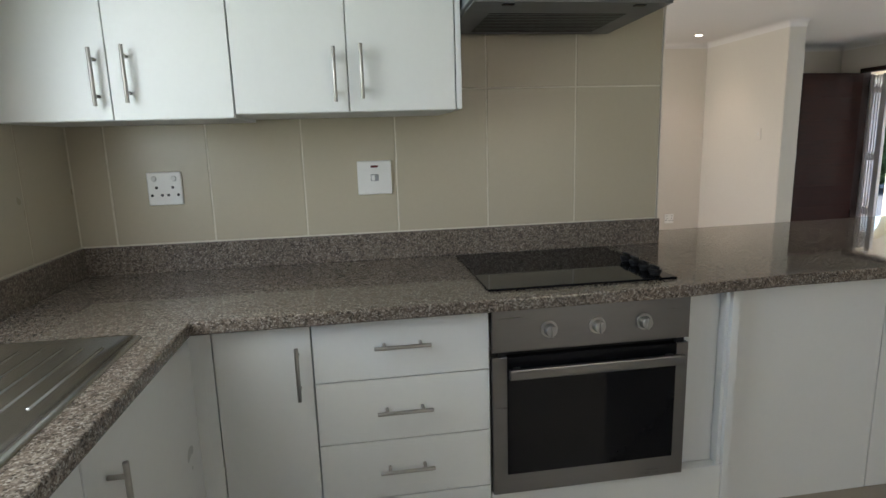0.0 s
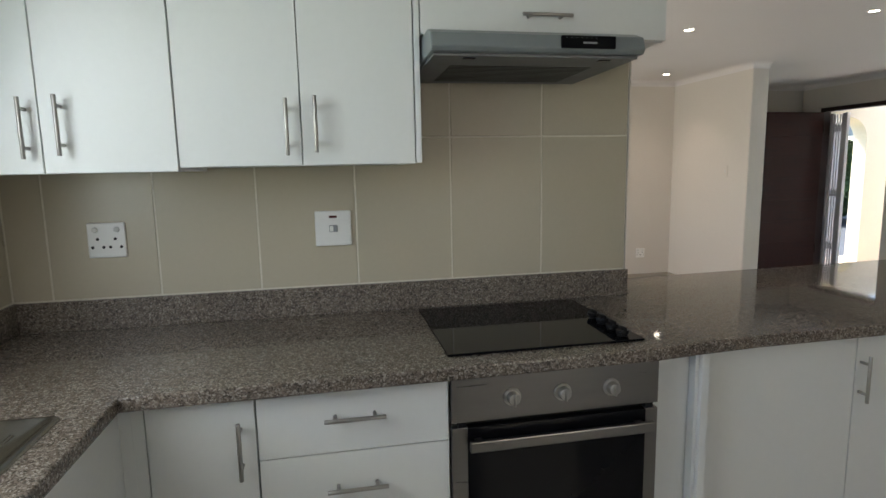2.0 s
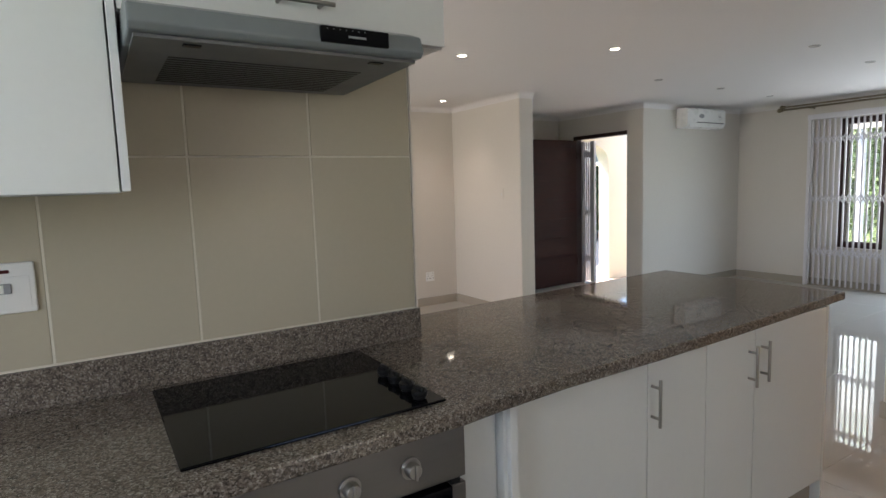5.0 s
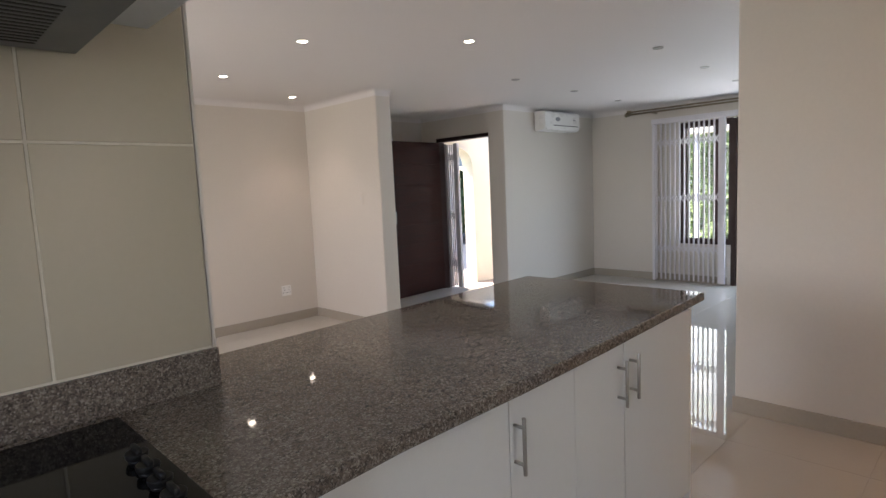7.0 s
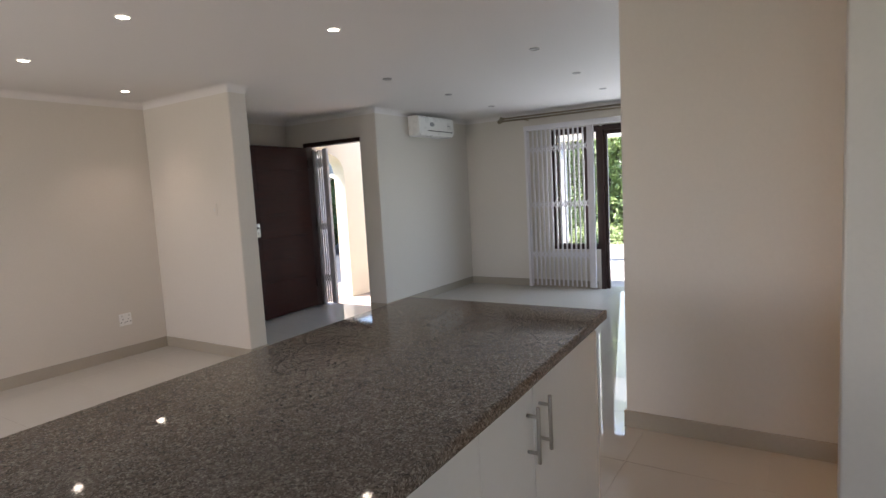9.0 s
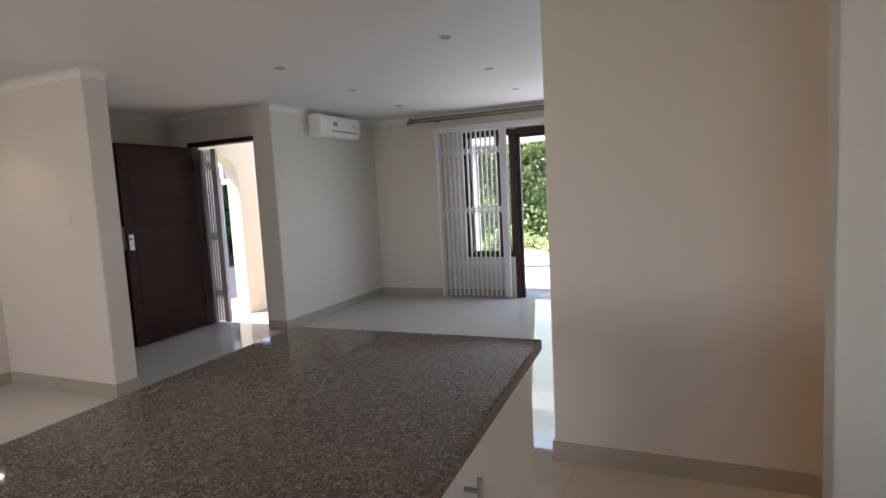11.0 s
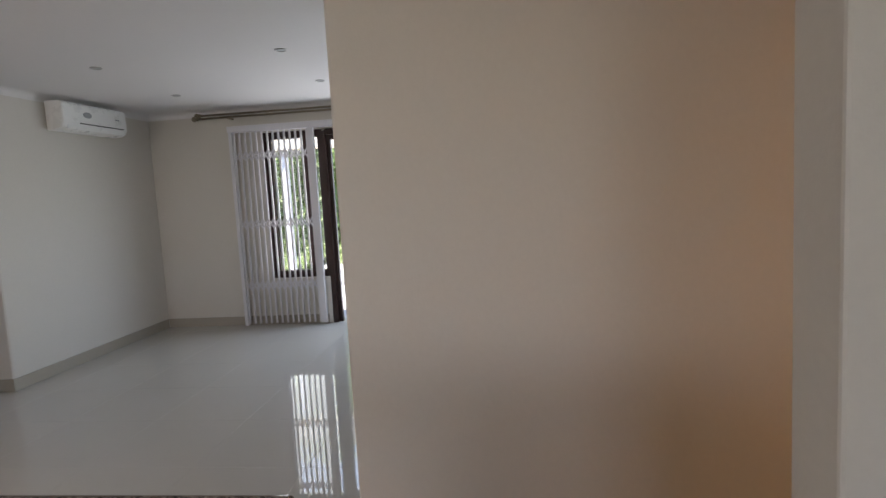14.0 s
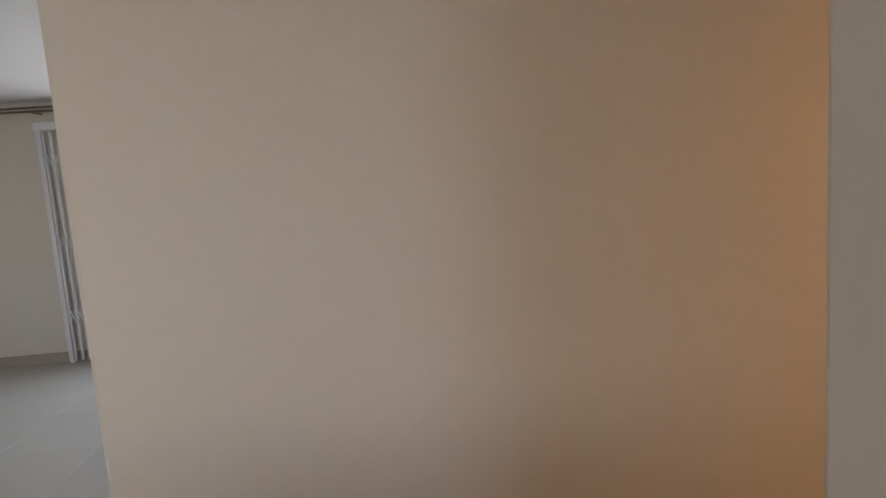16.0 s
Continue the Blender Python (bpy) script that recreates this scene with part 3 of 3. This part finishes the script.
part("indicator", box(nb(), -0.013, 0.013, -0.0135, -0.01, 0.036, 0.044, 0.001), mat("dark_red", (0.08, 0.008, 0.008), 0.3), iso)
part("rocker", box(nb(), -0.014, 0.014, -0.017, -0.011, -0.012, 0.012, 0.002), GREYP, iso)
part("rocker_cap", box(nb(), -0.012, 0.0, -0.0185, -0.016, -0.01, 0.01, 0.001), PLASTIC, iso)
iso.matrix_world = pose(-1.107, -0.0085, 1.2)
double_socket(pose(2.46, NORTH, 0.345), "white wall socket low on the dining wall", 0.11, 0.11)
double_socket(pose(1.67, -1.409, 1.233, 0, 0, -90), "white wall socket on the kitchen wall end", 0.115, 0.108, True, False)
sw = thing("light_switch", 0, 0, 0, "white light switch on the wall beside the entrance", "switch")
part("plate", box(nb(), -0.035, 0.035, -0.006, 0, -0.055, 0.055, 0.003), PAINT, sw)
part("rocker", box(nb(), -0.008, 0.008, -0.009, -0.006, -0.014, 0.014, 0.001), SWITCH, sw)
sw.matrix_world = pose(2.84, 3.15, 1.3, 0, 0, -90)


# downlights
def downlight(x, y, lit):
    label = "glowing recessed ceiling downlight with white ring" if lit else "unlit recessed ceiling downlight with metal ring"
    ob = thing("downlight", x, y, CEIL, label, "downlight", "ceiling downlights")
    bm = nb()
    k, r0, r1 = 28, 0.03, 0.04
    rings = []
    for r, z in ((r0, 0.0), (r0, -0.004), (r1 - 0.004, -0.006), (r1, 0.0)):
        rings.append([bm.verts.new((x + r * math.cos(2 * math.pi * i / k), y + r * math.sin(2 * math.pi * i / k), CEIL + z - 0.0005)) for i in range(k)])
    for a, b in zip(rings, rings[1:]):
        for i in range(k):
            bm.faces.new((a[i], a[(i + 1) % k], b[(i + 1) % k], b[i]))
    part("ring", bm, PLASTIC if lit else CHROME, ob, smooth=True)
    part("lens", cyl(nb(), (x, y, CEIL - 0.0005), (x, y, CEIL - 0.003), 0.03, 24), GLOW if lit else GREYP, ob)
    return ob


for x, y in LIT + PASSAGE:
    downlight(x, y, True)
for x, y in UNLIT:
    downlight(x, y, False)

# ---- entrance ----
door = thing("front_door", 0, 0, 0, "dark mahogany panelled front door standing open", "door")
DL = 0.94
leaf = part("leaf", box(nb(), -DL, 0, -0.022, 0.022, 0.012, 1.965, 0.003), WOOD, door)
for i in range(7):
    z = 0.16 + i * 0.255
    part("board", box(nb(), -DL + 0.1, -0.1, -0.0245, -0.0222, z, z + 0.245, 0.0015), WOOD, leaf)
lk = part("lock_plate", box(nb(), -DL + 0.03, -DL + 0.085, -0.026, -0.0225, 0.95, 1.1, 0.001), CHROME, leaf, "satin nickel lock plate")
part("keyhole", box(nb(), -DL + 0.053, -DL + 0.06, -0.0275, -0.0255, 0.985, 1.005), BLACKP, lk)
bm = nb()
cyl(bm, (-DL + 0.057, -0.024, 1.055), (-DL + 0.057, -0.045, 1.055), 0.011, 14, 0.014, 0.002)
part("knob", bm, CHROME, lk, smooth=True)
part("lock_edge", box(nb(), -DL - 0.003, -DL + 0.001, -0.012, 0.012, 0.96, 1.18), CHROME, leaf)
for z in (0.25, 1.72):
    part("hinge", cyl(nb(), (0.004, -0.026, z), (0.004, -0.026, z + 0.1), 0.008, 10), WOODF, door)
door.matrix_world = pose(4.812, 4.03, 0, 0, 0, 4)
bm = nb()
box(bm, 4.83, 4.92, 3.152, 3.163, 0, 2.018)
box(bm, 4.81, 4.92, 4.02, 4.058, 0, 2.018)
box(bm, 4.81, 4.92, 3.152, 4.058, 1.972, 2.018)
structure("door_frame_1", bm, WOODF, "dark stained wooden front door frame", "door frame")


def trellis_gate(name, label, n, pitch, height, rows):
    """Retractable security gate along +x, facing -y: uprights with scissor lattices between them."""
    ob = thing(name, 0, 0, 0, label, "security gate")
    up = mesh_of("upright", box(nb(), -0.009, 0.009, -0.01, 0.01, 0.02, height, 0.002, 1), GATEM)
    bm = nb()
    a = pitch * 0.5
    for s in (1, -1):
        m = Matrix.Translation((a, s * 0.006, 0)) @ pose(0, 0, 0, 0, s * math.degrees(math.atan2(pitch, 0.11)), 0)
        box(bm, -0.007, 0.007, -0.003, 0.003, -math.hypot(pitch, 0.11) / 2, math.hypot(pitch, 0.11) / 2)
        bmesh.ops.transform(bm, matrix=m, verts=bm.verts[-8:])
    lat = mesh_of("lattice_link", bm, GATEM)
    for i in range(n):
        o = new("upright", up)
        o.parent, o.location = ob, (i * pitch, 0, 0)
        if i < n - 1:
            for z in rows:
                o = new("lattice_link", lat)
                o.parent, o.location = ob, (i * pitch, -0.012, z)
    part("end_post", box(nb(), (n - 1) * pitch + 0.01, (n - 1) * pitch + 0.075, -0.022, 0.022, 0.012, height + 0.01, 0.003), GATEM, ob)
    part("jamb_post", box(nb(), -0.05, -0.012, -0.025, 0.025, 0.0, height + 0.01, 0.003), GATEM, ob)
    return ob


g = trellis_gate("security_gate", "white folded trellis security gate inside the front door", 4, 0.036, 1.94, (0.35, 1.0, 1.78))
g.matrix_world = pose(4.97, 4.0, 0.0, 0, 0, -90)

# ---- living room east side ----
g = trellis_gate("security_gate", "white trellis security gate half drawn across the patio opening", 14, 0.061, 2.06, (0.44, 1.1, 1.82))
g.matrix_world = pose(EAST - 0.05, 1.935, 0.005, 0, 0, -90)
structure("gate_track", box(nb(), EAST - 0.085, EAST - 0.012, -1.25, 1.99, 2.07, 2.135, 0.004), GATEM, "white top track of the security gate", "track")

win = thing("window_1", EAST + 0.1, 1.34, 0.5, "dark wooden window behind the white gate", "window", kind="structure")
bm = nb()
WX0, WX1 = EAST + 0.03, EAST + 0.1
box(bm, WX0, WX1, 1.575, 1.658, 0.502, 2.058)
box(bm, WX0, WX1, 1.022, 1.06, 0.502, 2.058)
box(bm, WX0, WX1, 1.06, 1.575, 0.502, 0.575)
box(bm, WX0, WX1, 1.06, 1.575, 1.985, 2.058)
part("window_frame", bm, WOODF, win)
part("mullion", box(nb(), WX0 + 0.01, WX1, 1.18, 1.225, 0.575, 1.985), WOODF, win)
for a, b in ((1.062, 1.178), (1.227, 1.573)):
    pane = part("pane", box(nb(), WX0 + 0.03, WX0 + 0.034, a, b, 0.577, 1.983), glass, win)
    pane.visible_shadow = False
bm = nb()
box(bm, EAST - 0.004, EAST + 0.12, 0.965, 1.018, 0, 2.045)
box(bm, EAST - 0.004, EAST + 0.12, -1.298, -1.245, 0, 2.045)
box(bm, EAST - 0.004, EAST + 0.12, -1.245, 0.965, 1.995, 2.055)
box(bm, EAST + 0.04, EAST + 0.085, 0.925, 0.965, 0, 1.995)
box(bm, EAST + 0.04, EAST + 0.085, -1.245, 0.925, 1.945, 1.995)
structure("door_frame_2", bm, WOODF, "dark wooden frame of the open patio door", "door frame")
rail = thing("curtain_rail", EAST - 0.1, 0.9, 2.24, "double antique-bronze curtain rail with ball ends", "curtain rail")
for k, (dx, dz) in enumerate(((0.05, 0.026), (0.11, -0.014))):
    x, z = EAST - dx, 2.243 + dz
    r = part("rod", cyl(nb(), (x, -1.4, z), (x, 2.28, z), 0.0105, 14), RAIL, rail, smooth=True)
    bm = nb()
    cyl(bm, (x, 2.28, z), (x, 2.3, z), 0.02, 16)
    bmesh.ops.create_uvsphere(bm, u_segments=16, v_segments=10, radius=0.028, matrix=Matrix.Translation((x, 2.32, z)))
    part("finial", bm, RAIL, r, smooth=True)
for y in (1.95, 0.3, -1.3):
    part("bracket", box(nb(), EAST - 0.12, EAST - 0.001, y - 0.008, y + 0.008, 2.21, 2.225, 0.001), RAIL, rail)

# air conditioner
ac = thing("air_conditioner", 5.7, 2.8, 2.02, "white wall-mounted split air conditioner", "air conditioner")
bm = nb()
prism(bm, [(2.909, 2.275), (2.77, 2.275), (2.745, 2.255), (2.74, 2.09), (2.76, 2.05), (2.81, 2.03), (2.909, 2.03)], "x", 5.44, 6.24)
bmesh.ops.bevel(bm, geom=bm.edges[:], offset=0.012, segments=3, profile=0.5, affect="EDGES")
part("casing", bm, PLASTIC, ac)
part("louvre", box(nb(), 5.62, 6.18, 2.7365, 2.752, 2.092, 2.1), BLACKP, ac, "dark air slot")
part("flap", box(nb(), 5.48, 6.2, 2.744, 2.77, 2.04, 2.082, 0.004), PLASTIC, ac)
bm = nb()
cyl(bm, (5.72, 2.7435, 2.175), (5.72, 2.7375, 2.175), 0.026, 24)
bmesh.ops.scale(bm, vec=(1.9, 1, 1), verts=bm.verts[:], space=Matrix.Translation((-5.72, 0, 0)))
part("badge", bm, GREYP, ac, "oval grey badge")
part("display", box(nb(), 6.08, 6.13, 2.7375, 2.746, 2.17, 2.18), GREYP, ac)

# ---- outside ----
structure("ground", box(nb(), -300, 300, -300, 300, -0.5, -0.19), GRASS, "green lawn reaching to the distance", "ground")
structure("pavement_patio", box(nb(), EAST + 0.2, EAST + 5.5, -5.0, 2.9, -0.2, -0.03), PAVE, "pale paved patio in bright daylight", "pavement")
porch = structure("pavement_porch", box(nb(), 5.022, 8.2, 3.152, 5.6, -0.3, -0.14), JOINT, "pale brick-tiled porch floor", "pavement")
structure("road_drive", box(nb(), 3.0, 14, 5.6, 18.0, -0.3, -0.17), ASPHALT, "grey asphalt driveway outside the porch", "road")
outline = [(5.054, 2.3), (6.5, 2.3), (6.5, -0.14), (5.95, -0.14), (5.95, 1.6)]
for k in range(1, 24):
    a = k * math.pi / 24
    c, sn = math.cos(a), math.sin(a)
    outline.append((5.508 + 0.442 * math.copysign(abs(c) ** 0.8, c), 1.6 + 0.36 * sn ** 0.8))
outline += [(5.066, 1.6), (5.054, 1.6)]
structure("wall_porch_arch", prism(nb(), outline, "y", 4.45, 4.65), CREAM, "cream plastered porch wall with arched opening", "wall")
structure("porch_roof", box(nb(), 5.054, 5.75, 3.152, 4.65, 2.302, 2.4), CREAM, "plastered porch roof", "roof")
structure("patio_beam", box(nb(), EAST + 2.4, EAST + 2.6, -5, 2.9, 2.08, 2.4), CREAM, "cream patio roof beam", "beam")
cpt = thing("carport", 11.9, 11.4, -0.17, "white-posted carport with a grey flat roof beyond the driveway", "carport")
part("roof", box(nb(), 10.24, 13.6, 8.9, 14.0, 2.12, 2.18, 0.004, 1), GREYP, cpt)
part("fascia", box(nb(), 10.2, 10.24, 8.86, 14.0, 1.9, 2.2, 0.004, 1), GREYP, cpt, "grey painted fascia board")
part("fascia", box(nb(), 10.24, 13.6, 8.86, 8.9, 1.9, 2.2, 0.004, 1), GREYP, cpt, "grey painted fascia board")
for x, y in ((10.4, 9.25), (10.4, 13.5), (13.4, 9.25), (13.4, 13.5)):
    part("post", box(nb(), x - 0.06, x + 0.06, y - 0.06, y + 0.06, -0.17, 2.12, 0.006, 1), GATEM, cpt)
pp = thing("patio_post", 9.34, 2.4, -0.03, "slim white patio roof post", "post")
part("shaft", box(nb(), 9.3, 9.38, 2.36, 2.44, -0.03, 2.08, 0.005, 1), GATEM, pp)
part("base_plate", box(nb(), 9.26, 9.42, 2.32, 2.48, -0.03, -0.018, 0.002, 1), GATEM, pp)
dm = thing("doormat", 5.35, 3.5, -0.128, "brown coir doormat on the porch", "doormat")
part("mat", box(nb(), 5.05, 5.42, 3.36, 3.82, -0.1275, -0.112, 0.003), MATTING, dm)


def hedge(name, x0, x1, y0, y1, h, count, seed, material, size, label):
    """Leafy hedge: lumpy stems inside and many small leaves round them."""
    rnd = random.Random(seed)
    ob = thing(name, (x0 + x1) / 2, (y0 + y1) / 2, -0.16, label, "hedge")
    vs, fs = [], []
    for i in range(count):
        x, y, z = rnd.uniform(x0, x1), rnd.uniform(y0, y1), rnd.uniform(-0.1, h)
        bulge = noise.noise((x * 0.9, y * 0.9, z * 0.9)) * 0.9 + noise.noise((x * 2.7, y * 2.7, z * 2.7)) * 0.35
        c = Vector((x + bulge * 0.6, y + bulge * 0.4, min(z, h) + bulge * 0.35))
        r = Euler((rnd.uniform(-1.2, 1.2), rnd.uniform(-1.2, 1.2), rnd.uniform(0, 6.28))).to_matrix()
        s = size * rnd.uniform(0.6, 1.4)
        k = len(vs)
        for u, v, w in ((-s, 0, 0), (0, -s * 0.42, s * 0.12), (s, 0, 0), (0, s * 0.42, s * 0.12)):
            vs.append(c + r @ Vector((u, v, w)))
        fs.append((k, k + 1, k + 2, k + 3))
    me = bpy.data.meshes.new("leaves")
    me.from_pydata(vs, [], fs)
    me.materials.append(material)
    o = new("leaves", me)
    o.parent = ob
    o.matrix_parent_inverse = ob.matrix_world.inverted()
    tagged(o, kind="stuff")
    for i in range(14):
        x, y = rnd.uniform(x0, x1), rnd.uniform(y0, y1)
        bm = nb()
        cyl(bm, (x, y, -0.16), (x + rnd.uniform(-0.4, 0.4), y + rnd.uniform(-0.4, 0.4), h * 0.9), 0.06, 8, 0.02)
        part("stem", bm, BARK, ob)
    return ob


hedge("hedge", 12.8, 15.0, -7.0, 5.0, 4.6, 120000, 3, LEAF, 0.07, "dense bright green garden hedge behind the patio")
hedge("hedge", 11.9, 12.7, -7.0, 5.0, 0.22, 12000, 5, LEAF, 0.05, "low green planting along the patio edge")
hedge("hedge", 11.0, 12.4, 7.6, 17.0, 1.7, 60000, 9, LEAFD, 0.07, "dark green hedge beyond the driveway")

# ---- pieces: tiles and bricks ----
def tile_row(edges, lo, hi):
    out = [e for e in edges if lo < e < hi]
    return list(zip([lo] + out, out + [hi]))


shapes = {}


def piece(name, parent, x0, x1, y0, y1, z0, z1, material, bevel=0.0015):
    key = (name, round(x1 - x0, 3), round(y1 - y0, 3), round(z1 - z0, 3))
    if key not in shapes:
        w, d, h = (x1 - x0) / 2, (y1 - y0) / 2, (z1 - z0) / 2
        shapes[key] = mesh_of(name, box(nb(), -w, w, -d, d, -h, h, bevel, 1), material)
    o = new(name, shapes[key])
    o.parent = parent
    o.location = ((x0 + x1) / 2, (y0 + y1) / 2, (z0 + z1) / 2)
    return o


G = 0.0028
xs = [-0.35, -0.69, -1.027, -1.355, -1.672, -1.995]
for a, b in tile_row(sorted(xs), WEST + 0.008, -0.011):
    for c0, c1 in ((0.87, 1.0), (1.0, 1.505), (1.505, 2.01), (2.01, CEIL)):
        piece("tile", wall_kitchen, a + G, b - G, -0.008, -0.003, c0 + G, c1 - G, TILE)
ys = [-0.3 - 0.3365 * k for k in range(9)]
for a, b in tile_row(sorted(ys), SOUTH, -0.009):
    for c0, c1 in ((0.87, 1.0), (1.0, 1.505), (1.505, 2.01), (2.01, CEIL)):
        if c0 > 0.9 and a < -0.74:
            continue
        piece("tile", wall_west, WEST + 0.003, WEST + 0.008, a + G, b - G, c0 + G, c1 - G, TILE)
FG = 0.0007
fx = [2.43 + 0.6 * k for k in range(-8, 8)]
fy = [-1.03 + 0.6 * k for k in range(-4, 10)]
for xe, ylo, yhi in ((EAST + 0.2, SOUTH, 3.17), (5.02, 3.17, 4.35)):
    for a, b in tile_row(fx, WEST, xe):
        for c0, c1 in tile_row(fy, ylo, yhi):
            piece("floor_tile", floor, a + FG, b - FG, c0 + FG, min(c1, 3.148 if a > 5 else c1) - FG, -0.0055, 0.0, FLOOR, 0.0004)
for a, b in tile_row(fx, 1.787, 2.829):
    for c0, c1 in tile_row([-5.23, -4.63, -4.03, -3.43], PASS_END, SOUTH):
        piece("floor_tile", floor, a + FG, b - FG, c0 + FG, c1 - FG, -0.0055, 0.0, FLOOR, 0.0004)
for i in range(20):
    for j in range(12):
        piece("brick", porch, 5.03 + i * 0.15, 5.167 + i * 0.15, 3.16 + j * 0.2, 3.347 + j * 0.2, -0.1395, -0.128, BRICK, 0.002)
